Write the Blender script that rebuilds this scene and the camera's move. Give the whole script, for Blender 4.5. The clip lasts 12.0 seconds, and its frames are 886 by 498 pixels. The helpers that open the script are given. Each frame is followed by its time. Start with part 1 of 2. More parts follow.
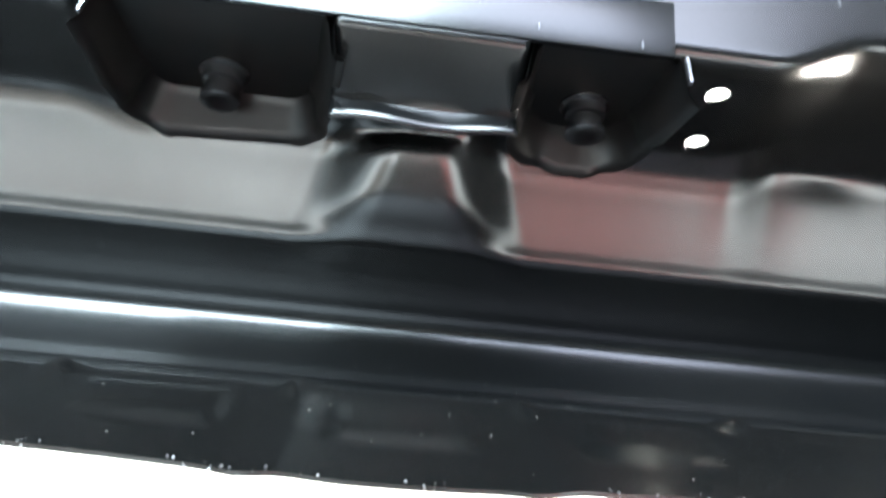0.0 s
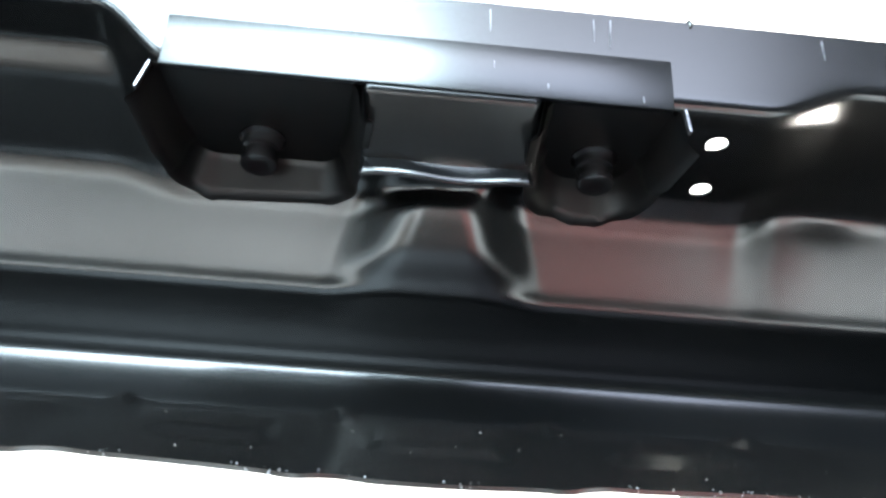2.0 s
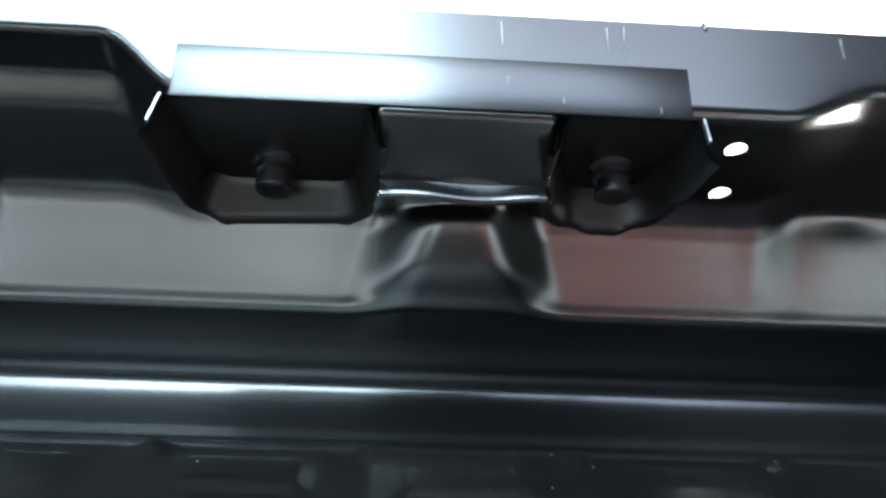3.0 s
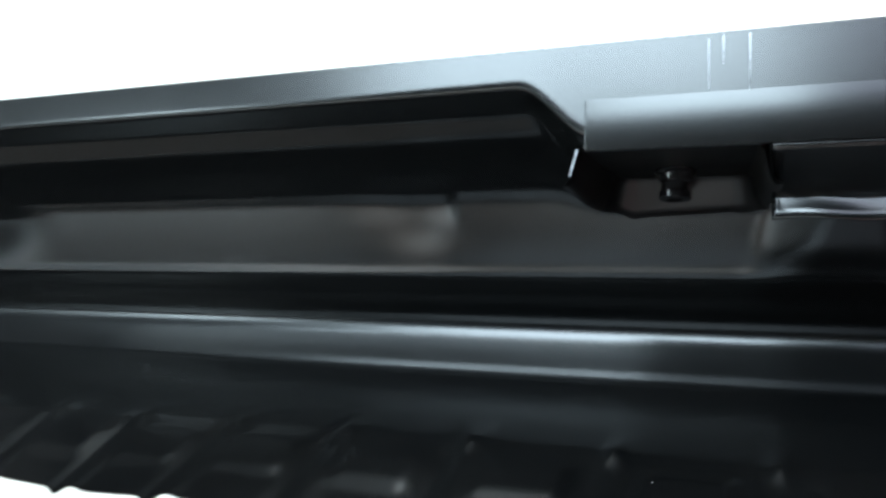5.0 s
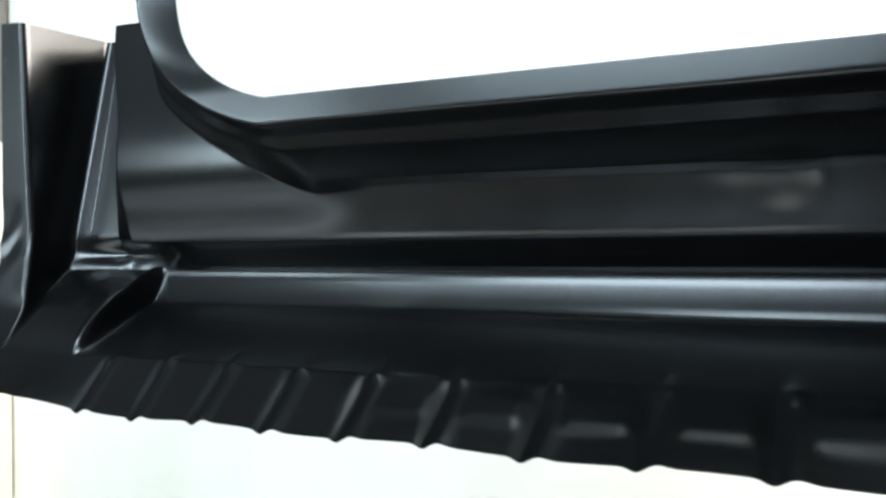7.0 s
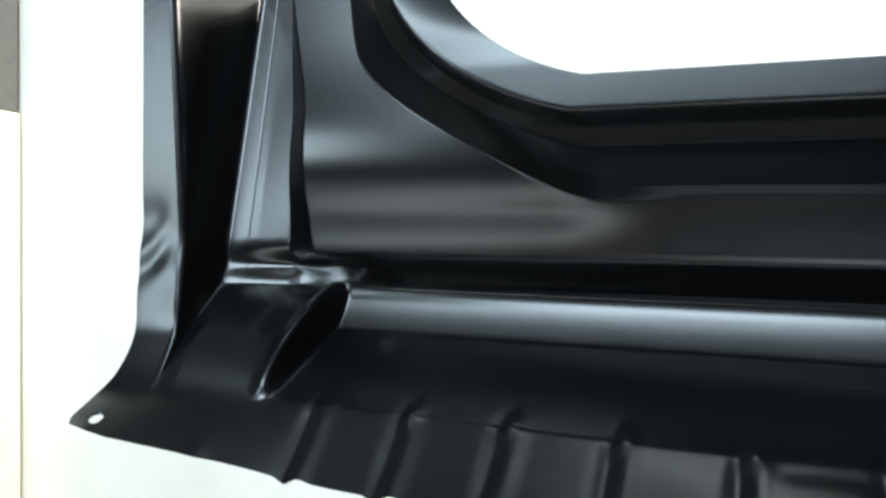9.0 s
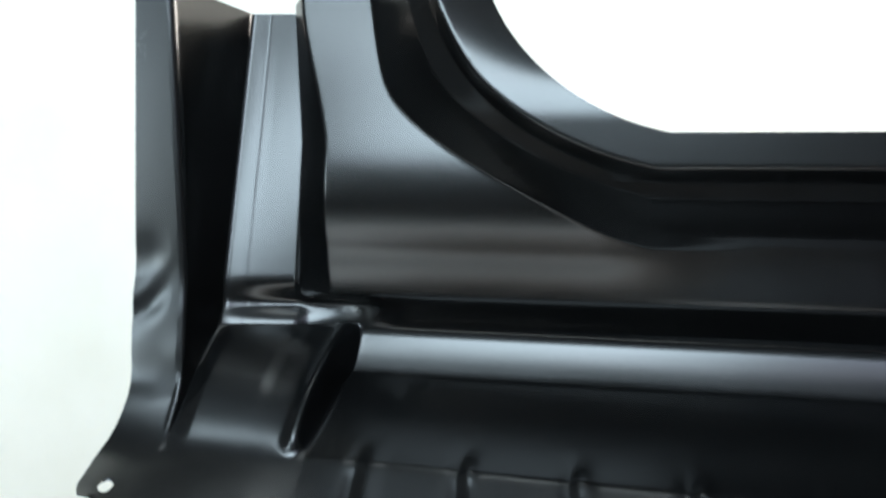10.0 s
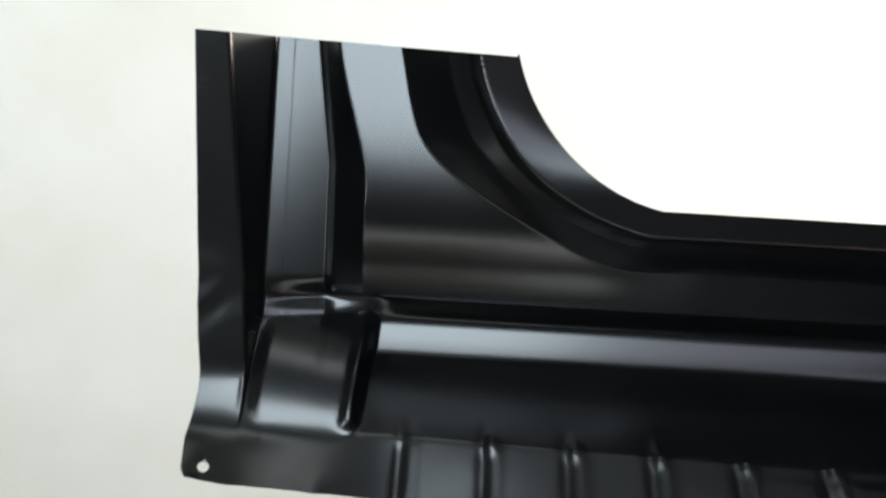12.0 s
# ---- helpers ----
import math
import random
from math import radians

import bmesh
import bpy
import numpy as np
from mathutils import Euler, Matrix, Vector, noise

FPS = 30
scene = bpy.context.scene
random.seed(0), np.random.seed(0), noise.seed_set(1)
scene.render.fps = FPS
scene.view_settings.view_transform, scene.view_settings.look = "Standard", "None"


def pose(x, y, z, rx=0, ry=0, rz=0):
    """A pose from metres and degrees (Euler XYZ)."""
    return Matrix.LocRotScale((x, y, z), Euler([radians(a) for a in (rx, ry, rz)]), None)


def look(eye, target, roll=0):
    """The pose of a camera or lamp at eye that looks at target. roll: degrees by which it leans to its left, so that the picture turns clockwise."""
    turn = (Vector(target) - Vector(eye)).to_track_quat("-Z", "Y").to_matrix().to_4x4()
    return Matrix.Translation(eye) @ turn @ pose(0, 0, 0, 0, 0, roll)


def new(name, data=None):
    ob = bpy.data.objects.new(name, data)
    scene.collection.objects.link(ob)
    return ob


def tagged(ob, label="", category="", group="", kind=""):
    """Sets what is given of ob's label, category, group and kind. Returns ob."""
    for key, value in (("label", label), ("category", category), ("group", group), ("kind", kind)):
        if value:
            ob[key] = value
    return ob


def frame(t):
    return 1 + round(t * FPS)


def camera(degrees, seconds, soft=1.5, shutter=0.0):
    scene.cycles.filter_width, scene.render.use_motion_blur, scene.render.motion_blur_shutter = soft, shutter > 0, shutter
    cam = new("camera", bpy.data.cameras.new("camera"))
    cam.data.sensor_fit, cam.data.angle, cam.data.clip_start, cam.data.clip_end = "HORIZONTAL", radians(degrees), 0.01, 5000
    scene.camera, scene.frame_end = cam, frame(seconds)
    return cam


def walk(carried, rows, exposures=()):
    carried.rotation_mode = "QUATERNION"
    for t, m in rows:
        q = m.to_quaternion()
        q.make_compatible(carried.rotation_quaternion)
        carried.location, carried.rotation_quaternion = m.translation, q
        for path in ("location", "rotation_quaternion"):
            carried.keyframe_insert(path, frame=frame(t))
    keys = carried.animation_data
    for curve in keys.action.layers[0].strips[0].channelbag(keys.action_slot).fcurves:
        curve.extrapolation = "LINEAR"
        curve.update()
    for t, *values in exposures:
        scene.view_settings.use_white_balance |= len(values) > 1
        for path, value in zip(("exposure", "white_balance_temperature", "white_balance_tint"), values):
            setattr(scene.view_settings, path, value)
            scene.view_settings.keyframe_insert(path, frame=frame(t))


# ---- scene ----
cam = camera(56.40, 12.0, soft=2.6, shutter=0.4)

PATH = [
    (0, (0.7657, -0.3636, 0.0196), (0.8527, 0.5571, 0.3999), 4.02),
    (0.5, (0.7641, -0.3716, 0.0143), (0.8649, 0.5154, 0.4651), 3.25),
    (1, (0.7664, -0.3783, 0.0055), (0.8413, 0.5171, 0.4444), 3.83),
    (1.5, (0.7644, -0.3773, 0.0004), (0.8306, 0.5117, 0.4536), 3.31),
    (2, (0.7627, -0.3801, -0.0012), (0.8189, 0.5048, 0.4612), 2.99),
    (2.5, (0.7605, -0.3799, 0.0067), (0.8109, 0.5015, 0.4764), 2.28),
    (3, (0.7575, -0.3856, 0.0161), (0.8046, 0.5136, 0.4511), 1.01),
    (3.5, (0.7338, -0.4030, 0.0305), (0.6735, 0.5099, 0.4342), 3.30),
    (5.5, (0.7504, -0.5191, 0.1245), (0.3101, 0.3770, 0.1810), 0.97),
    (6, (0.7195, -0.5579, 0.1371), (0.2447, 0.3220, 0.1567), -0.23),
    (6.5, (0.6550, -0.5955, 0.1441), (0.2015, 0.2956, 0.1572), -0.50),
    (8.3, (0.3754, -0.5715, 0.1573), (0.0052, 0.3559, 0.1037), 0.28),
    (8.5, (0.3589, -0.5597, 0.1616), (-0.0358, 0.3570, 0.1000), 0.45),
    (9, (0.3110, -0.5440, 0.1755), (-0.0760, 0.3806, 0.1495), 0.72),
    (9.5, (0.2594, -0.5470, 0.1858), (-0.0415, 0.4079, 0.1537), 0.92),
    (10, (0.1870, -0.5640, 0.2130), (-0.0240, 0.4152, 0.1685), 0.95),
    (10.5, (0.1490, -0.5957, 0.2655), (0.0080, 0.3890, 0.1815), 1.58),
    (11, (0.1099, -0.6090, 0.2860), (0.0320, 0.3620, 0.1275), 2.70),
    (11.5, (0.0805, -0.6355, 0.3245), (0.0420, 0.3350, 0.1283), 3.47),
    (12, (0.0600, -0.6895, 0.3550), (0.0565, 0.2808, 0.1270), 3.30),
]
walk(cam, [(t, look(eye, target, roll)) for t, eye, target, roll in PATH],
     [(0.0, 3.62, 6600, 10), (1.0, 3.42, 6600, 11), (2.5, 2.95, 6350, 8), (3.5, 2.6, 6200, 6), (4.6, 1.95, 6500, 10), (5.5, 1.5, 6500, 10), (8.5, 1.4, 6500, 10), (10.0, 1.25, 6550, 11), (12.0, 0.95, 7000, 15)])


# ---- light: daylight from a window behind the camera, added lamps, darkened room ----
world = bpy.data.worlds.new("daylight")
scene.world = world
world.use_nodes = True
wn = world.node_tree.nodes
sky = wn.new("ShaderNodeTexSky")
sky.sky_type = "NISHITA"
sky.sun_disc = False
sky.sun_elevation = radians(66)
sky.sun_rotation = radians(180)
wn["Background"].inputs["Strength"].default_value = 0.15
world.node_tree.links.new(sky.outputs["Color"], wn["Background"].inputs["Color"])

# the room: inner faces
RX0, RX1, RY0, RY1, RZ0, RZ1 = -2.8, 2.8, -3.2, 1.1, -1.0, 3.8
# window and low corner opening behind the camera, unseen, known by their reflections
WX0, WX1, WZ0, WZ1 = -1.2, 0.8, 1.25, 3.6
VX0, VX1, VZ0, VZ1 = -2.7, -1.85, 0.1, 1.25
# two openings added for highlights on the ridge and the upper flange
HX0, HX1, HZ0, HZ1 = -2.4, -1.25, 2.95, 3.65
UX0, UX1, UZ0, UZ1 = 0.88, 2.7, 1.5, 3.6
# side wall opening, added so that a lamp rakes the back wall
EY0, EY1, EZ0, EZ1 = 0.25, 0.95, -0.7, 2.0


def area(name, m, sx, sy, watts, colour):
    d = bpy.data.lights.new(name, "AREA")
    d.shape, d.size, d.size_y, d.energy, d.color = "RECTANGLE", sx, sy, watts, colour
    ob = new(name, d)
    ob.matrix_world = m
    return ob


area("window_daylight", pose((WX0 + WX1) / 2, RY0 - 0.08, (WZ0 + WZ1) / 2, 90, 0, 0), WX1 - WX0, WZ1 - WZ0, 93, (0.71, 0.91, 1.0))
area("corner_daylight", pose((VX0 + VX1) / 2, RY0 - 0.08, (VZ0 + VZ1) / 2, 90, 0, 0), VX1 - VX0, VZ1 - VZ0, 17, (0.71, 0.91, 1.0))
# lamps with no known source, added to brighten ridge and flange reflections
area("ridge_highlight", pose((HX0 + HX1) / 2, RY0 - 0.08, (HZ0 + HZ1) / 2, 90, 0, 0), HX1 - HX0, HZ1 - HZ0, 17, (0.71, 0.91, 1.0))
area("flange_highlight", pose((UX0 + UX1) / 2, RY0 - 0.08, (UZ0 + UZ1) / 2, 90, 0, 0), UX1 - UX0, UZ1 - UZ0, 8, (0.95, 0.95, 1.0))
# added lamp, out of view, that whitens the back wall
area("back_wall_fill", pose(RX1 + 0.08, (EY0 + EY1) / 2, (EZ0 + EZ1) / 2, 0, 90, 0), EZ1 - EZ0, EY1 - EY0, 95, (1.0, 0.95, 0.87))
sun = bpy.data.lights.new("sun", "SUN")
sun.energy, sun.angle, sun.color = 5.0, radians(0.6), (1.0, 0.96, 0.9)
new("sun", sun).matrix_world = look((0, 0, 0), (0.0, 0.44, -1.0))


# ---- materials ----
def material(name, colour, rough, metal=0.0, spec=0.5):
    m = bpy.data.materials.new(name)
    m.use_nodes = True
    b = m.node_tree.nodes["Principled BSDF"]
    b.inputs["Base Color"].default_value = (*colour, 1)
    b.inputs["Roughness"].default_value = rough
    b.inputs["Metallic"].default_value = metal
    b.inputs["Specular IOR Level"].default_value = spec
    return m, m.node_tree.nodes, m.node_tree.links, b


def noise_node(n, l, scale, detail=3.0, vector=None):
    t = n.new("ShaderNodeTexNoise")
    t.inputs["Scale"].default_value, t.inputs["Detail"].default_value = scale, detail
    if vector is None:
        c = n.new("ShaderNodeTexCoord")
        vector = c.outputs["Object"]
    l.new(vector, t.inputs["Vector"])
    return t.outputs["Fac"]


def ramp(n, l, fac, stops):
    r = n.new("ShaderNodeValToRGB")
    r.color_ramp.elements[0].position, r.color_ramp.elements[1].position = stops[0][0], stops[-1][0]
    r.color_ramp.elements[0].color, r.color_ramp.elements[1].color = (*stops[0][1], 1), (*stops[-1][1], 1)
    for p, c in stops[1:-1]:
        r.color_ramp.elements.new(p).color = (*c, 1)
    l.new(fac, r.inputs["Fac"])
    return r.outputs["Color"]


def bump(n, l, b, height, strength, distance):
    u = n.new("ShaderNodeBump")
    u.inputs["Strength"].default_value, u.inputs["Distance"].default_value = strength, distance
    l.new(height, u.inputs["Height"])
    l.new(u.outputs["Normal"], b.inputs["Normal"])
    return u


def black_coat():
    m, n, l, b = material("black_primer", (0.02, 0.02, 0.021), 0.3, 0.0, 0.62)
    l.new(ramp(n, l, noise_node(n, l, 9.0, 4), [(0.35, (0.0018, 0.0020, 0.0022)), (0.7, (0.0034, 0.0034, 0.0034))]), b.inputs["Base Color"])
    l.new(ramp(n, l, noise_node(n, l, 7.0, 2), [(0.3, (0.235,) * 3), (0.75, (0.27,) * 3)]), b.inputs["Roughness"])
    bump(n, l, b, noise_node(n, l, 38.0, 1), 0.03, 0.0012)
    return m


def plaster(name, lo, hi):
    m, n, l, b = material(name, hi, 0.85)
    l.new(ramp(n, l, noise_node(n, l, 3.5, 6), [(0.3, lo), (0.7, hi)]), b.inputs["Base Color"])
    bump(n, l, b, noise_node(n, l, 14.0, 5), 0.15, 0.003)
    return m


COAT = black_coat()
WALL = plaster("cream_plaster", (0.76, 0.72, 0.63), (0.83, 0.79, 0.72))
# unseen ceiling and walls: coloured dark to hold down bounce and reflections
CEIL = plaster("darkened_ceiling", (0.08, 0.084, 0.09), (0.105, 0.11, 0.115))
DARK = plaster("darkened_wall", (0.022, 0.022, 0.023), (0.032, 0.032, 0.032))
FLOOR, _n, _l, _b = material("grey_concrete", (0.42, 0.42, 0.42), 0.6)
_l.new(ramp(_n, _l, noise_node(_n, _l, 4.0, 7), [(0.3, (0.50, 0.57, 0.61)), (0.7, (0.64, 0.71, 0.75))]), _b.inputs["Base Color"])
bump(_n, _l, _b, noise_node(_n, _l, 90.0, 5), 0.3, 0.002)


# ---- mesh helpers ----
def part(name, bm, mat, parent=None, label="", smooth=None):
    me = bpy.data.meshes.new(name)
    bm.normal_update()
    bm.to_mesh(me)
    bm.free()
    me.materials.append(mat)
    if smooth is not None:
        me.shade_smooth()
        me.set_sharp_from_angle(angle=radians(smooth))
    ob = new(name, me)
    if parent is not None:
        ob.parent = parent
    if label:
        ob["label"] = label
    return ob


def box(bm, x0, x1, y0, y1, z0, z1, bevel=0.0):
    r = bmesh.ops.create_cube(bm, size=1.0, matrix=Matrix.LocRotScale(((x0 + x1) / 2, (y0 + y1) / 2, (z0 + z1) / 2), None, (x1 - x0, y1 - y0, z1 - z0)))
    if bevel:
        edges = list({e for v in r["verts"] for e in v.link_edges})
        bmesh.ops.bevel(bm, geom=edges, offset=bevel, segments=2, affect="EDGES", profile=0.6)
    return r["verts"]


def structure(name, boxes, mat, label, category):
    bm = bmesh.new()
    for b in boxes:
        box(bm, *b)
    return tagged(part(name, bm, mat), label, category, kind="structure")


# ---- the room ----
T = 0.15
structure("floor", [(RX0 - T, RX1 + T, RY0 - T, RY1 + T, RZ0 - T, RZ0)], FLOOR, "grey concrete workshop floor", "floor")
structure("ceiling", [(RX0 - T, RX1 + T, RY0 - T, RY1 + T, RZ1, RZ1 + T)], CEIL, "unseen ceiling, coloured dark to keep reflections in the sill dark", "ceiling")
structure("wall_north", [(RX0 - T, RX1 + T, RY1, RY1 + T, RZ0, RZ1)], WALL, "cream plastered wall behind the sill panel", "wall")
structure("wall_west", [(RX0 - T, RX0, RY0, RY1, RZ0, RZ1)], DARK, "unseen side wall, coloured near-black to keep reflections dark", "wall")
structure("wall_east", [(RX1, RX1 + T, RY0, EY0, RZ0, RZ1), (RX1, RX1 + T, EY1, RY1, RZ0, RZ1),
                        (RX1, RX1 + T, EY0, EY1, RZ0, EZ0), (RX1, RX1 + T, EY0, EY1, EZ1, RZ1)], DARK, "unseen near-black side wall with an opening for an added lamp", "wall")
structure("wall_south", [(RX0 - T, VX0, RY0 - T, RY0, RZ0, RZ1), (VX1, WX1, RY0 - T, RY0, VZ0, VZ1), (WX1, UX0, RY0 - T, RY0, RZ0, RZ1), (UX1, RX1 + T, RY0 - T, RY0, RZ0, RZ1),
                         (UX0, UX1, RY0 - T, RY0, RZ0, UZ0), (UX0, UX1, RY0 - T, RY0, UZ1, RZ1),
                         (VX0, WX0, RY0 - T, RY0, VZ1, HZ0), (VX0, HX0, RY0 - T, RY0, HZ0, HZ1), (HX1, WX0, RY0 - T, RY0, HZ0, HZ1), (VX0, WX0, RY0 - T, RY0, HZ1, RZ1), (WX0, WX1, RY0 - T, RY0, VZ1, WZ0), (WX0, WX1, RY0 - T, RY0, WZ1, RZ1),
                         (VX0, WX1, RY0 - T, RY0, RZ0, VZ0)], DARK, "unseen wall, near-black to keep reflections dark, with four openings for daylight and added lamps", "wall")


# ---- loose things in the room, and unseen mats that tone the sill's reflections ----
def plain(name, colour, rough, vary=0.15, scale=30.0):
    m, n, l, b = material(name, colour, rough)
    lo, hi = [tuple(c * k for c in colour) for k in (1 - vary, 1 + vary)]
    l.new(ramp(n, l, noise_node(n, l, scale, 5), [(0.3, lo), (0.7, hi)]), b.inputs["Base Color"])
    bump(n, l, b, noise_node(n, l, scale * 8, 3), 0.2, 0.001)
    return m


def reflection_mat(x0, x1, y0, y1, mat, label):
    bm = bmesh.new()
    box(bm, x0, x1, y0, y1, RZ0, RZ0 + 0.008, 0.003)
    return tagged(part("reflection_mat", bm, mat, smooth=40), label, "floor mat", kind="thing")


# unseen mats, added only to darken or tone what the sill reflects
REFLECTED_DARK = plain("reflected_dark", (0.105, 0.088, 0.078), 0.7)
reflection_mat(-2.4, -0.50, -1.2, 1.0, REFLECTED_DARK, "unseen dark mat along the cream wall, added to darken reflections")
reflection_mat(-0.48, 0.28, -1.75, 1.0, REFLECTED_DARK, "unseen dark mat under the car sill, added to darken reflections")
reflection_mat(0.30, 0.64, -1.1, 0.8, plain("reflected_brown", (0.20, 0.178, 0.165), 0.7), "unseen grey-brown mat under the car sill, added to tone reflections")
REFLECTED_BLACK = plain("reflected_black", (0.05, 0.047, 0.045), 0.7)
reflection_mat(-0.60, 0.28, -3.15, -2.5, REFLECTED_BLACK, "unseen black mat along the window wall, added to darken the tray reflections")
reflection_mat(0.66, 1.05, -2.9, 0.9, REFLECTED_BLACK, "unseen black mat below the car sill, added to darken the web reflections")
# unseen red mat, added to give the sill its red reflection
reflection_mat(1.07, 1.75, -2.6, -1.0, plain("reflected_red", (0.27, 0.095, 0.10), 0.6), "unseen dull red mat, added for the red reflection in the sill")

# unseen glowing panel over the sill, added to brighten its lower flange by reflection
overhead_glow = new("overhead_glow")
tagged(overhead_glow, "unseen glowing panel on the ceiling, added for reflections in the sill", "ceiling light", kind="thing")
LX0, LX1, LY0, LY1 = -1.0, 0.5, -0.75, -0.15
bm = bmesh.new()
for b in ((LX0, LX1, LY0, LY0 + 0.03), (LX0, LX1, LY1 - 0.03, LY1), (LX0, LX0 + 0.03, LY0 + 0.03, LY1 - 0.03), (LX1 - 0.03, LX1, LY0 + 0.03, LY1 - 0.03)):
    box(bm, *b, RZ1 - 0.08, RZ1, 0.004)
part("frame", bm, plain("white_enamel", (0.75, 0.75, 0.73), 0.4, 0.05), overhead_glow, smooth=40)
GLOW, _n, _l, _b = material("added_glow", (0.8, 0.8, 0.8), 0.6)
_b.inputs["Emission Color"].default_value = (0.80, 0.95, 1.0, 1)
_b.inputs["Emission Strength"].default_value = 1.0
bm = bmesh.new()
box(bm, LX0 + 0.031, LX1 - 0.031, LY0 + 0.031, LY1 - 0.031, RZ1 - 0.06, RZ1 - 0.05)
part("glow_face", bm, GLOW, overhead_glow, "glowing face, added to brighten the lower flange by reflection")

cabinet = new("cabinet")
tagged(cabinet, "cream painted cabinet standing against the wall", "cabinet", kind="thing")
bm = bmesh.new()
box(bm, -2.45, -1.625, 0.85, 1.095, RZ0 + 0.008, 0.475, 0.012)
part("body", bm, plain("cream_paint", (0.78, 0.73, 0.56), 0.5, 0.06), cabinet, smooth=40)
bm = bmesh.new()
box(bm, -2.435, -1.64, 0.838, 0.851, -0.94, 0.40, 0.004)
part("door", bm, bpy.data.materials["cream_paint"], cabinet, smooth=40)
bm = bmesh.new()
box(bm, -2.44, -1.63, 0.845, 1.09, 0.4745, 1.05, 0.01)
tagged(part("storage_box", bm, plain("grey_card", (0.13, 0.125, 0.115), 0.8, 0.1), smooth=40), "dark grey storage box on the cream cabinet", "box", kind="thing")


# ---- the pressed sill panel ----
def sstep(a, b, x):
    t = np.clip((x - a) / (b - a), 0, 1)
    return t * t * (3 - 2 * t)


def curve(x, xs, ys):
    """Smooth monotone curve through a few stations."""
    xs, ys = np.asarray(xs, float), np.asarray(ys, float)
    h, d = np.diff(xs), np.diff(ys) / np.diff(xs)
    m = np.zeros(len(xs))
    m[0], m[-1] = d[0], d[-1]
    for i in range(1, len(xs) - 1):
        if d[i - 1] * d[i] > 0:
            m[i] = 3 * (h[i - 1] + h[i]) / ((2 * h[i] + h[i - 1]) / d[i - 1] + (h[i] + 2 * h[i - 1]) / d[i])
    x = np.clip(x, xs[0], xs[-1])
    k = np.clip(np.searchsorted(xs, x) - 1, 0, len(xs) - 2)
    t = (x - xs[k]) / h[k]
    return ((2 * t**3 - 3 * t**2 + 1) * ys[k] + (t**3 - 2 * t**2 + t) * h[k] * m[k] + (3 * t**2 - 2 * t**3) * ys[k + 1] + (t**3 - t**2) * h[k] * m[k + 1])


ARCH_X, ARCH_Z, ARCH_R = 0.2375, 0.392, 0.1381
PILLAR_TOP, SILL_TOP, RIDGE_Z = 0.3635, 0.2565, 0.130


def top_edge(x):
    d = np.clip(ARCH_X - x, 0, ARCH_R - 1e-6)
    arch = ARCH_Z - np.sqrt(ARCH_R**2 - d * d)
    return np.where(x < 0.1035, PILLAR_TOP - 0.03 * (x + 0.14), np.where(x < ARCH_X, np.maximum(arch, SILL_TOP), SILL_TOP))


def edge_distance(x, z):
    inside = np.hypot(x - ARCH_X, z - ARCH_Z) - ARCH_R
    return np.where((x < ARCH_X) & (z < ARCH_Z), np.maximum(np.maximum(inside, SILL_TOP - z), 0), np.maximum(SILL_TOP - z, 0))


def bell(x, c, w):
    return np.exp(-(((x - c) / w) ** 2))


def stations(x):
    """Depths and heights of the sill's creases above the ridge, from the ridge up, at one place along it."""
    mid = sstep(0.630, 0.668, x) * (1 - sstep(0.920, 0.944, x))
    far = sstep(0.920, 0.944, x)
    left = 1 - mid - far
    z = np.array([0.130, 0.1345, 0.1465, 0.1558, 0.2015, 0.222, 0.2325, 0.2375, SILL_TOP]) * left
    rise = np.array([far] * 5 + [sstep(0.910, 0.954, x)] * 4)
    z += np.array([0.130, 0.1345, 0.1465, 0.1558, 0.1945, 0.2045, 0.2085, 0.2120, SILL_TOP]) * (1 - left) * (1 - rise)
    z += np.array([0.130, 0.1345, 0.1465, 0.1558, 0.2030, 0.2120, 0.2210, 0.2265, SILL_TOP]) * (1 - left) * rise
    wide = sstep(0.908, 0.968, x)
    mid = (1 - left) * (1 - wide)
    y = np.array([0.003, 0.001, -0.0130, -0.0265, -0.0515, -0.088, -0.097, -0.117, -0.1165]) * left
    y += np.array([0.003, 0.001, -0.0130, -0.0265, -0.048, -0.060, -0.110, -0.117, -0.1165]) * mid
    y += np.array([0.003, 0.001, -0.0130, -0.0265, -0.0535, -0.074, -0.105, -0.117, -0.1165]) * (1 - left) * wide
    return y, z


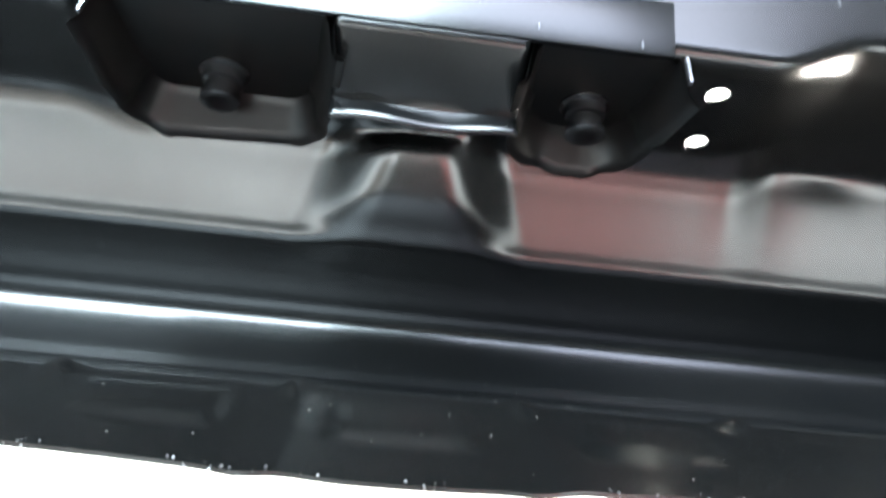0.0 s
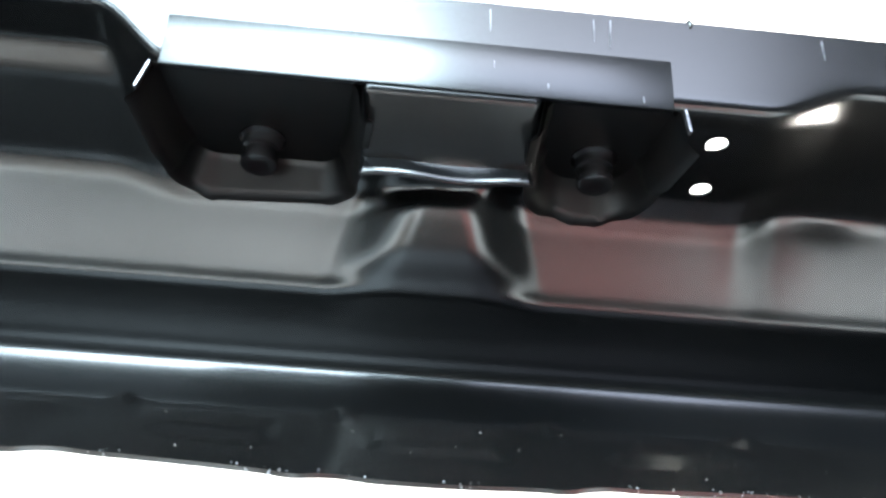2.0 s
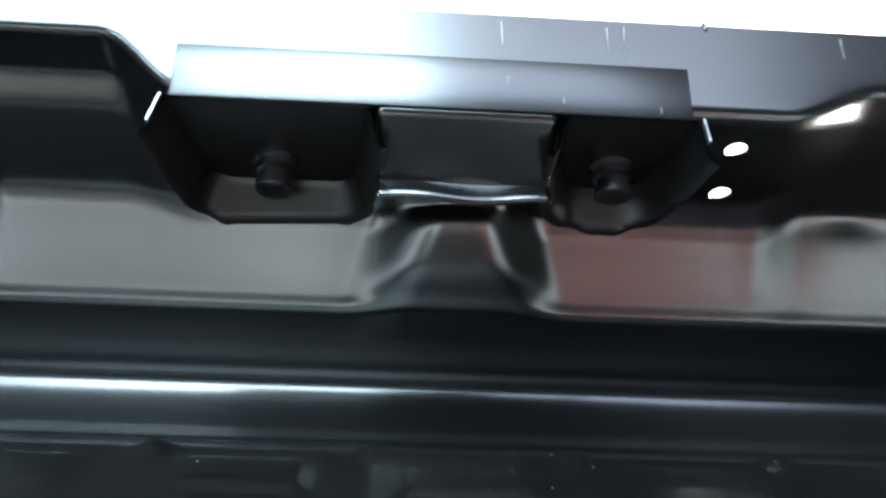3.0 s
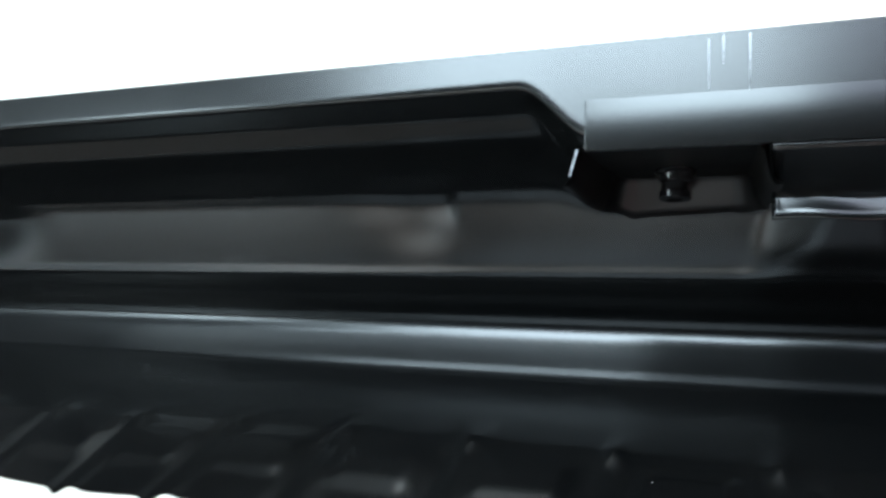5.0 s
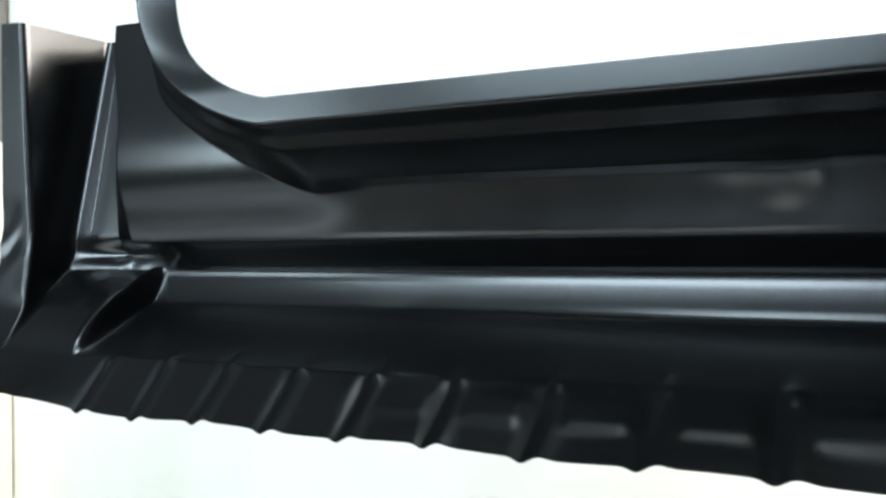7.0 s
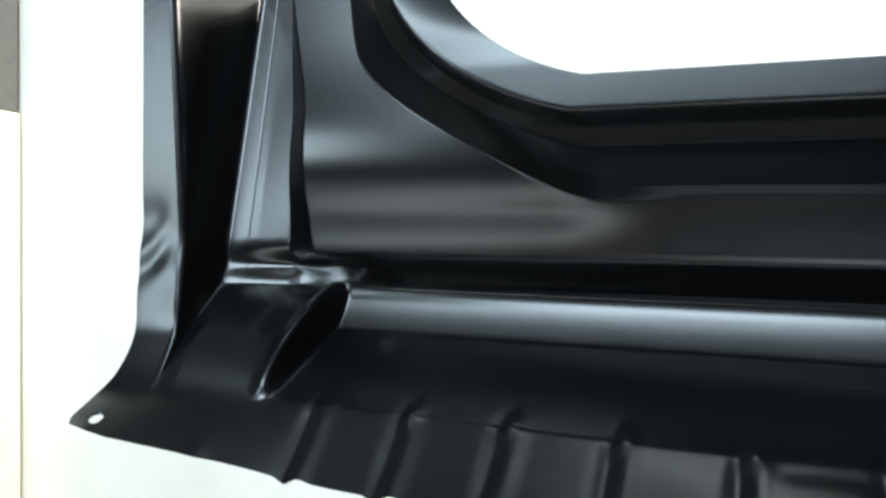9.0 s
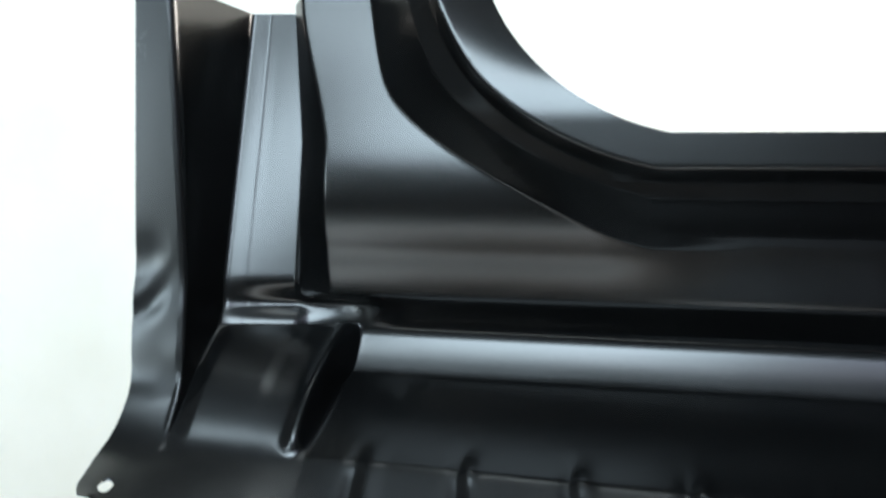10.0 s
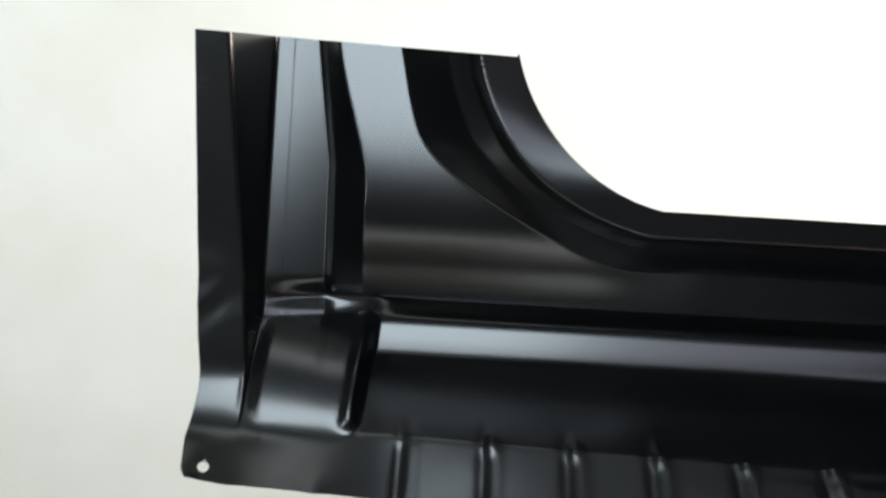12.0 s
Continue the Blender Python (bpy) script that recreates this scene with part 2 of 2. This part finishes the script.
def column(x, z):
    """Depth of the sheet above the ridge, for one column."""
    sy, sz = stations(x)
    sill = np.interp(z, sz, sy)
    sill = sill - 0.0010 * bell(z, sz[3] + 0.001, 0.0028) - 0.0010 * bell(z, sz[4] - 0.001, 0.0022)
    # shallow dent, and the boss pressed out below the bracket with its hollow
    sill = sill + 0.0022 * sstep(0.490, 0.545, x) * sstep(0.578, 0.568, x) * bell(z, 0.198, 0.010)
    sill = sill + 0.002 * bell(x, 0.549, 0.022) * bell(z, 0.183, 0.013)
    t = np.clip((z - 0.150) / 0.050, 0, 1)
    half = 0.047 - 0.021 * t ** 0.7
    boss = sstep(half + 0.014, half - 0.022, np.abs(x - 0.782)) * sstep(0.143, 0.172, z) * sstep(0.213, 0.199, z)
    sill = sill - (0.008 + 0.011 * t) * boss
    sill = sill + 0.009 * np.exp(-((x - 0.778) / 0.019) ** 4) * bell(z, 0.1970, 0.0055)
    sill = sill + 0.006 * bell(x, 0.965, 0.02) * bell(z, 0.2135, 0.012)
    if x > 0.27:
        return sill
    # pillar foot: face, arch flange with its steps
    soft = sstep(0.27, 0.17, x)
    a, b = np.interp(z, [0.130, 0.134, 0.1465, 0.1558, 0.37], [0.003, 0.003 - 0.002 * sstep(-0.01, 0.06, x), 0.005 - 0.0185 * sstep(-0.01, 0.06, x), -0.0265, -0.152]), -0.018 - 0.27 * (0.37 - z)
    face = 0.5 * (a + b + np.sqrt((a - b) ** 2 + 0.034 ** 2)) - 0.5 * (np.sqrt((a - b) ** 2 + 0.034 ** 2) - np.abs(a - b)) * sstep(0.19, 0.15, z)
    up = sstep(0.21, 0.30, z) * sstep(0.25, 0.12, x)
    d = edge_distance(x, z)
    d = d / (1 + 0.42 * up)
    lip = -0.116 + 0.025 * sstep(0.262, 0.370, z)
    arch = lip + np.interp(d, [0, 0.0195, 0.024, 0.0345, 0.055, 0.07, 0.3], [0, -0.001, 0.018, 0.027, 0.064, 0.09, 1.5])
    arch = arch + sstep(0.27, 0.35, z) * np.interp(d, [0, 0.0195, 0.03, 0.05], [0.003, -0.009, -0.004, 0])
    y = sill * (1 - soft) + np.minimum(face, arch) * soft
    # strip beside the pillar face
    xf = -0.040 - 0.13 * np.maximum(z - 0.26, 0)
    wide = 0.017 + 0.014 * sstep(0.36, 0.25, z)
    w = 0.45 * sstep(xf - 0.004, xf + 0.007, x) + 0.55 * np.clip((x - xf - 0.003) / wide, 0, 1)
    xs = [-0.09, -0.07, -0.045, -0.01]
    s0, s1 = (np.interp(x, xs, v) for v in ([-0.020, -0.014, -0.007, 0.001], [-0.012, -0.003, 0.006, 0.009]))
    strip = np.interp(z, [0.130, 0.134, 0.144, 0.160, 0.37], [s0, s0 + 0.001, s1, 0.5 * s1 - 0.006, 0.033])
    y = strip * (1 - w) + y * w
    # deep wall and outer flange
    xl = -0.107 - 0.054 * (z - 0.25)
    w = fold(x - xl, np.maximum(0.012, -0.090 - xl), 0.060, 0.0050)
    outer = -0.060 + 0.05 * (x + 0.12) + (0.0022 * bell(z, 0.142 + 0.55 * (x + 0.13), 0.005) - 0.0016 * bell(z, 0.157 + 0.7 * (x + 0.13), 0.006) + 0.0010 * bell(z, 0.180, 0.012)) * sstep(-0.106, -0.124, x) - 0.006 * sstep(0.17, 0.13, z)
    return outer * (1 - w) + y * w


def fold(u, width, depth, r):
    """A wall from 0 to 1 across a width, its two folds rounded to a radius."""
    r = np.minimum(r, width * 0.46)
    u = np.clip(u, 0, width)
    arc = lambda v: r - np.sqrt(np.maximum(r * r - np.minimum(v, r) ** 2, 0))
    mid = np.clip((u - r) / (width - 2 * r), 0, 1) * (depth - 2 * r)
    return (np.where(u < r, arc(u), r) + mid + np.where(u > width - r, r - arc(width - u), 0)) / depth


def lower(x, ry, s):
    """Depth and height from the bottom edge (s 0) to the ridge (s 1), for one column."""
    by = np.interp(x, [-0.14, 0.03, 0.3, 0.5, 0.66], [-0.142, -0.124, -0.152, -0.18, -0.184])
    bz = np.interp(x, [-0.14, -0.06, 0.03, 0.3, 0.5, 0.66], [0.044, 0.035, 0.022, 0.030, 0.038, 0.040])
    cy = np.interp(x, [-0.14, 0.0, 0.3, 0.6], [-0.093, -0.089, -0.11, -0.127])
    cz = np.interp(x, [-0.14, 0.0, 0.3, 0.6], [0.061, 0.060, 0.064, 0.070])
    g = np.clip((s - 0.35) / 0.65, 0, 1)
    y = np.interp(s, [0, 0.35, 1], [by, cy, ry])
    z = np.interp(s, [0, 0.35, 1], [bz, cz, RIDGE_Z])
    base = -0.034 if x < -0.085 else ry
    y = y + 0.6 * (ry - base) * (sstep(0.45, 1.0, g) - g) * sstep(-0.08, -0.10, x) * (s > 0.35)
    block = sstep(-0.100, -0.078, x) * (s > 0.35)
    a1, a2, a3 = (1 - g) ** 2, 2 * g * (1 - g), g * g
    my, mz = cy + 0.022, cz + 0.044
    y = y + (a1 * cy + a2 * my + a3 * ry - y) * block
    z = z + (a1 * cz + a2 * mz + a3 * RIDGE_Z - z) * block
    # hollow trough: a tight fillet, a flat facet, a bend, then straight to the crease
    bead = 33 - 20 * float(sstep(0.30, 0.55, np.array(x)))
    phi = np.radians(np.concatenate([np.linspace(67, bead, 10), np.linspace(bead, 33, 4), np.linspace(33, 25, 10), np.linspace(24, -4, 12)]))
    step = np.concatenate([np.full(10, 0.0008), np.full(4, 0.0006), np.full(10, 0.0019), np.full(12, 0.0008)])
    ay = ry - np.cumsum((step * np.sin(phi))[::-1])[::-1]
    az = RIDGE_Z - np.cumsum((step * np.cos(phi))[::-1])[::-1]
    ay, az = np.append(ay, ry), np.append(az, RIDGE_Z)
    ty = np.interp(g, np.linspace(0, 1, 57), np.concatenate([np.linspace(cy, ay[0], 20, endpoint=False), ay]))
    tz = np.interp(g, np.linspace(0, 1, 57), np.concatenate([np.linspace(cz, az[0], 20, endpoint=False), az]))
    w = sstep(-0.006, 0.006, x + 0.004 - 0.006 * g) * (s > 0.35)
    lead = 0.0025 * bell(x, -0.010 + 0.006 * g, 0.006) * sstep(0.0, 0.1, g)
    y, z = y + (ty - y) * w - lead, z + (tz - z) * w + lead
    # pressed ribs across the flange, waved edge
    k = (x - 0.037) / 0.0645
    near = (k - np.round(k)) * 0.0645
    rib = (bell(near, -0.004, 0.005) - 0.6 * bell(near, 0.007, 0.006)) * sstep(0.02, 0.03, x) * (1 - 0.75 * sstep(0.58, 0.68, x))
    z = z - 0.0026 * rib * sstep(0.42, 0.28, s)
    y = y - 0.0012 * bell(near, -0.002, 0.008) * sstep(0.15, 0.0, s)
    z = z + 0.0030 * bell(near, 0.002, 0.0045) * bell(s, 0.33, 0.04) * sstep(0.08, 0.1, x)
    pad = sstep(0.010, 0.018, np.abs(near))
    z = z + 0.0022 * pad * sstep(0.10, 0.16, s) * sstep(0.31, 0.24, s) * sstep(0.22, 0.45, x)
    z = z + 0.0012 * np.sin(x * 37 + 1.3) * sstep(0.3, 0.0, s)
    return y, z


def rounded(y, z, radius):
    """The profile with its creases rounded, at even steps along it."""
    arc = np.concatenate([[0], np.cumsum(np.hypot(np.diff(y), np.diff(z)))])
    n = 600
    t = np.linspace(0, arc[-1], n)
    y, z = np.interp(t, arc, y), np.interp(t, arc, z)
    k = max(1, int(round(radius / (arc[-1] / n))))
    ker = np.hanning(2 * k + 3)
    ker /= ker.sum()
    pad = k + 1
    out = []
    for a in (y, z):
        a = np.concatenate([2 * a[0] - a[pad:0:-1], a, 2 * a[-1] - a[-2:-pad - 2:-1]])
        out.append(np.convolve(a, ker, "valid"))
    return out[0], out[1]


def sheet(nl=76, nu=210):
    xs = np.concatenate([np.arange(-0.1345, -0.116, 0.0010), np.arange(-0.116, -0.078, 0.0005), np.arange(-0.078, 0.12, 0.0011), np.arange(0.12, 1.2, 0.0022)])
    cols = []
    for x in xs:
        zt = float(top_edge(np.array(x)))
        zu = np.linspace(RIDGE_Z, zt, 900)
        yu, zu = rounded(column(x, zu), zu, 0.003 + 0.006 * float(sstep(0.0, -0.03, np.array(x))) + 0.0025 * float(sstep(0.50, 0.62, np.array(x))))
        yl, zl = lower(x, yu[0], np.linspace(0, 1, 400))
        yl, zl = rounded(yl, zl, 0.003 + 0.014 * float(sstep(0.0, -0.03, np.array(x))) + 0.010 * float(sstep(-0.09, -0.115, np.array(x))))
        f, h = np.linspace(0, 1, nl), np.linspace(0, 1, nu)[1:]
        g = np.linspace(0, 1, 600)
        y = np.concatenate([np.interp(f, g, yl), np.interp(h, g, yu)])
        z = np.concatenate([np.interp(f, g, zl), np.interp(h, g, zu)])
        # the lower left corner is cut back and rounded
        pull = np.concatenate([0.007 * sstep(0.35, 0.0, f) + 0.005 * np.clip(1 - f / 0.09, 0, 1) ** 2, np.zeros(nu - 1)])
        bow = 0.004 * bell(z, 0.09, 0.035)
        soft = float(sstep(-0.085, -0.100, np.array(x)))
        if soft > 0:
            ker = np.hanning(25)
            ker /= ker.sum()
            ends = lambda a: np.convolve(np.concatenate([2 * a[0] - a[12:0:-1], a, 2 * a[-1] - a[-2:-14:-1]]), ker, "valid")
            y, z = y + (ends(y) - y) * soft, z + (ends(z) - z) * soft
        cols.append(np.stack([x + (pull + bow) * sstep(-0.105, -0.1345, x), y, z], -1))
    co = np.stack(cols, 1)
    n, nx = co.shape[:2]
    i = np.arange(n * nx).reshape(n, nx)
    q = np.stack([i[:-1, :-1], i[:-1, 1:], i[1:, 1:], i[1:, :-1]], -1).reshape(-1, 4)
    return co.reshape(-1, 3), q


def hollow(outline, z0, z1, thick, draft, bm):
    """A plate with a splayed rim hanging from it and a curled lip: outline in plan, plate height z1, rim down to z0."""
    n = len(outline)
    c = Vector((sum(p[0] for p in outline) / n, sum(p[1] for p in outline) / n))
    rings = []
    for inset, z in ((-0.0035, z0 - 0.0012), (-0.0030, z0), (0, z0 + 0.003), (draft * 0.75, z1 - 0.001), (draft, z1 + thick),
                     (draft + 0.0032, z1), (draft * 0.8 + thick, z1 - 0.003), (thick, z0 + 0.003), (-0.0010, z0 - 0.0004)):
        ring = []
        for k, p in enumerate(outline):
            a, b = Vector(outline[max(k - 1, 0)]), Vector(outline[min(k + 1, n - 1)])
            side = Vector((b.y - a.y, -(b.x - a.x))).normalized()
            if side.dot(c - Vector(p)) < 0:
                side = -side
            q = Vector(p) + side * inset
            wave = 0.0011 * math.sin(q.x * 190 + q.y * 90) + 0.0006 * math.sin(q.x * 470) if z < z1 - 0.004 else 0.0
            ring.append(bm.verts.new((q.x, q.y, z + wave)))
        rings.append(ring)
    for a, b in ((0, 1), (1, 2), (2, 3), (3, 4), (5, 6), (6, 7), (7, 8), (8, 0)):
        for k in range(n - 1):
            bm.faces.new((rings[a][k], rings[a][k + 1], rings[b][k + 1], rings[b][k]))
    for r in (4, 5):
        bm.faces.new(rings[r])
    bmesh.ops.recalc_face_normals(bm, faces=bm.faces)


def u_outline(x0, x1, yf, yr, slope, r, n=12):
    """Front-left, round the rear, to front-right."""
    pts = [(x0, yf), (x0 + slope * 0.5, (yf + yr) / 2)]
    for k in range(n + 1):
        a = math.pi + 0.15 - (math.pi / 2 + 0.15) * k / n
        pts.append((x0 + slope + r + r * math.cos(a), yr - r + r * math.sin(a)))
    for k in range(n + 1):
        a = math.pi / 2 - (math.pi / 2 + 0.15) * k / n
        pts.append((x1 - slope - r + r * math.cos(a), yr - r + r * math.sin(a)))
    return pts + [(x1 - slope * 0.5, (yf + yr) / 2), (x1, yf)]


def lathe(bm, profile, at, n=24):
    """A turned form about the upright axis through at; profile of radius, height."""
    rings = [[bm.verts.new((at[0] + r * math.cos(2 * math.pi * k / n), at[1] + r * math.sin(2 * math.pi * k / n), at[2] + h)) for k in range(n)] for r, h in profile]
    for a, b in zip(rings, rings[1:]):
        for k in range(n):
            bm.faces.new((a[k], a[(k + 1) % n], b[(k + 1) % n], b[k]))
    bm.faces.new(rings[0])
    bm.faces.new(rings[-1])
    bmesh.ops.recalc_face_normals(bm, faces=bm.faces)


# sheet with its punched holes
co, quads = sheet()
me = bpy.data.meshes.new("sheet")
me.from_pydata(co.tolist(), [], quads.tolist())
body = new("sheet", me)
sol = body.modifiers.new("thickness", "SOLIDIFY")
sol.thickness, sol.offset = 0.0012, 0
bm = bmesh.new()
for px, py, pz, r, tilt in ((0.8955, -0.098, 0.207, 0.0047, 0), (0.900, -0.066, 0.2055, 0.0047, 0), (-0.1118, -0.1275, 0.0475, 0.0043, -20)):
    bmesh.ops.create_cone(bm, cap_ends=True, segments=28, radius1=r, radius2=r, depth=0.03, matrix=pose(px, py, pz, tilt, 0, 0))
cut_me = bpy.data.meshes.new("punch")
bm.to_mesh(cut_me)
bm.free()
punch = new("punch", cut_me)
cut = body.modifiers.new("holes", "BOOLEAN")
cut.object, cut.operation, cut.solver = punch, "DIFFERENCE", "EXACT"
bpy.context.view_layer.update()
done = bpy.data.meshes.new_from_object(body.evaluated_get(bpy.context.evaluated_depsgraph_get()))
body.modifiers.clear()
body.data = done
bpy.data.objects.remove(punch)
done.materials.clear()
done.materials.append(COAT)
done.shade_smooth()
done.set_sharp_from_angle(angle=radians(50))
panel = new("car_sill")
tagged(panel, "black primed pressed steel car sill with pillar foot", "car part", kind="thing")
body.parent = panel

NUT, _n, _l, _b = material("blackened_steel", (0.010, 0.010, 0.011), 0.16, 0.0, 0.7)
bump(_n, _l, _b, noise_node(_n, _l, 500.0, 3), 0.3, 0.0005)

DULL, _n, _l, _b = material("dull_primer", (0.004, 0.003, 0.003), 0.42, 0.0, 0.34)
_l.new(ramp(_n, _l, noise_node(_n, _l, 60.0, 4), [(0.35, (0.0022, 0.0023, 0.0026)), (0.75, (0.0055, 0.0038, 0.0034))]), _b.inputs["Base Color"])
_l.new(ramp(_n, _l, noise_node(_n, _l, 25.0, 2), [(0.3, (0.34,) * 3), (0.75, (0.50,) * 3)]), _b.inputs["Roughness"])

# ---- the welded bracket: front flange, two trays with threaded bosses, a web between them ----
bm = bmesh.new()
box(bm, 0.6660, 0.8680, -0.1248, -0.1222, 0.2025, 0.2265, 0.0008)
for q in bm.verts:
    q.co.y -= 0.045 * (q.co.z - 0.2145)
bracket = part("bracket", bm, COAT, panel, smooth=18)
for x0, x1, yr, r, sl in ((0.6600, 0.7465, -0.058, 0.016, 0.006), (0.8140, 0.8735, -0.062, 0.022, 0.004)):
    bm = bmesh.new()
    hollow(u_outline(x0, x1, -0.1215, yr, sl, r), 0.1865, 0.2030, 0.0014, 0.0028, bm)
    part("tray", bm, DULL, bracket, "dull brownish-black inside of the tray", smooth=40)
bm = bmesh.new()
prof = [(-0.1226, 0.2030), (-0.1200, 0.2010), (-0.1030, 0.1876), (-0.1005, 0.1856), (-0.0990, 0.1840), (-0.0992, 0.1815), (-0.1008, 0.1777), (-0.1030, 0.1732)]
rows = []
for k in range(29):
    x = 0.7455 + 0.0690 * k / 28
    w = 0.0008 * math.sin(k * 0.28 + 0.4)
    lean = 0.0007 * math.sin(k * 0.33 + 2.0)
    rows.append([bm.verts.new((x, y + (lean if j > 5 else 0), z + (w if j > 3 else 0))) for j, (y, z) in enumerate(prof)])
for a, b in zip(rows, rows[1:]):
    for j in range(len(prof) - 1):
        bm.faces.new((a[j], b[j], b[j + 1], a[j + 1]))
web = part("web", bm, COAT, bracket, smooth=35)
sol = web.modifiers.new("thickness", "SOLIDIFY")
sol.thickness = 0.0015
for x, y in ((0.7015, -0.0785), (0.8450, -0.0855)):
    bm = bmesh.new()
    lathe(bm, [(0.0100, 0), (0.0100, -0.0010), (0.0085, -0.002), (0.0080, -0.0055), (0.0066, -0.0062), (0.0068, -0.0100), (0.0080, -0.0108), (0.0080, -0.0138), (0.0072, -0.0145), (0.0045, -0.0145), (0.0042, -0.0080)], (x, y, 0.2030))
    part("weld_nut", bm, NUT, bracket, "dark threaded weld nut", smooth=35)


# ---- arms that hold the sill off the wall, behind it ----
for x in (0.32, 0.98):
    bm = bmesh.new()
    v = box(bm, x - 0.02, x + 0.02, 0.006, RY1 - 0.006, 0.115, 0.148, 0.002)
    for q in bm.verts:
        q.co.z -= 0.25 * max(0.0, (q.co.y - 0.006) / RY1)
    box(bm, x - 0.05, x + 0.05, RY1 - 0.007, RY1, -0.19, -0.04, 0.002)
    tagged(part("wall_arm", bm, bpy.data.materials["grey_card"], smooth=40), "grey steel wall arm behind the car sill", "wall bracket", group="wall arms", kind="thing")

# ---- scratches, burrs and dust ----
BARE, _n, _l, _b = material("bare_steel", (0.55, 0.55, 0.56), 0.35, 0.9)
l_in = noise_node(_n, _l, 400.0, 3)
_l.new(ramp(_n, _l, l_in, [(0.3, (0.10, 0.10, 0.105)), (0.7, (0.28, 0.28, 0.29))]), _b.inputs["Base Color"])
rng = random.Random(7)


def flange_y(z):
    return -0.1168


for x, z0, z1, on in ((0.7946, 0.241, 0.2525, 0), (0.9395, 0.242, 0.253, 0), (0.7955, 0.215, 0.2185, 1), (0.8172, 0.207, 0.2095, 1), (0.8555, 0.2045, 0.2075, 1),
                      (0.7197, 0.230, 0.2535, 0), (0.7257, 0.241, 0.2545, 0), (0.7368, 0.228, 0.2545, 0), (0.8386, 0.240, 0.252, 0), (0.8455, 0.238, 0.253, 0)):
    bm = bmesh.new()
    y = -0.1249 if on else flange_y((z0 + z1) / 2) - 0.0008
    v = box(bm, x - 0.00007, x + 0.00007, y - 0.0001, y + 0.0012, z0, z1)
    for q in v:
        q.co.x += (q.co.z - z0) * 0.06 * rng.uniform(-1, 1)
    part("scratch", bm, BARE, body)


def flecks(name, places, mat, lo, hi):
    """Many tiny irregular grains as one mesh."""
    bm = bmesh.new()
    for p in places:
        r = rng.uniform(lo, hi)
        bmesh.ops.create_icosphere(bm, subdivisions=1, radius=r, matrix=Matrix.Translation(p) @ Euler((rng.random() * 6, rng.random() * 6, 0)).to_matrix().to_4x4() @ Matrix.Diagonal((1, rng.uniform(0.4, 1), rng.uniform(0.3, 0.8), 1)))
    return tagged(part(name, bm, mat, body), kind="stuff")


def on_lower(x, s):
    yr = float(column(x, np.array([RIDGE_Z]))[0])
    y, z = lower(x, yr, np.array([s]))
    return float(y[0]), float(z[0])


spots = []
for k in range(420):
    x = 0.60 + 0.5 * rng.random()
    if math.sin(x * 61) + math.sin(x * 143 + 2) < -0.2:
        continue
    y, z = on_lower(x, rng.uniform(0.0, 0.012))
    spots.append((x, y - 0.0004, z + rng.uniform(-0.0004, 0.0008)))
flecks("edge_burr", spots, BARE, 0.00015, 0.0005)
spots = []
for k in range(60):
    x = rng.choice((rng.uniform(0.6, 1.05), rng.gauss(0.80, 0.05)))
    y, z = on_lower(x, rng.uniform(0.06, 0.8))
    spots.append((x, y - 0.0005, z + 0.0006))
DUST, _n, _l, _b = material("pale_dust", (0.6, 0.58, 0.55), 0.9)
flecks("dust", spots, DUST, 0.0001, 0.0002)
# paint worn off the two front corners of the bracket
for x, z0, tip in ((0.6597, 0.1915, 0.0030), (0.8738, 0.1935, -0.0012)):
    bm = bmesh.new()
    v = box(bm, x - 0.0004, x + 0.0004, -0.1236, -0.1212, z0, 0.2040)
    for q in v:
        if q.co.z > 0.2:
            q.co.x += tip
    part("worn_edge", bm, BARE, bracket, "paint worn to bare steel")
# dark nick on the upper edge
bm = bmesh.new()
bmesh.ops.create_icosphere(bm, subdivisions=2, radius=0.0024, matrix=Matrix.Translation((0.8815, -0.1165, 0.2558)) @ Matrix.Diagonal((0.7, 0.6, 1.3, 1)))
for q in bm.verts:
    q.co += Vector((rng.uniform(-1, 1), rng.uniform(-1, 1), rng.uniform(-1, 1))) * 0.0004
part("weld_bead", bm, COAT, body, smooth=60)
# scuffed metal on the edge of the outer flange
spots = [(-0.1335 + rng.uniform(0.0, 0.009), -0.0617, 0.322 + rng.gauss(0, 0.008)) for k in range(26)]
flecks("scuff", spots, BARE, 0.0001, 0.00045)
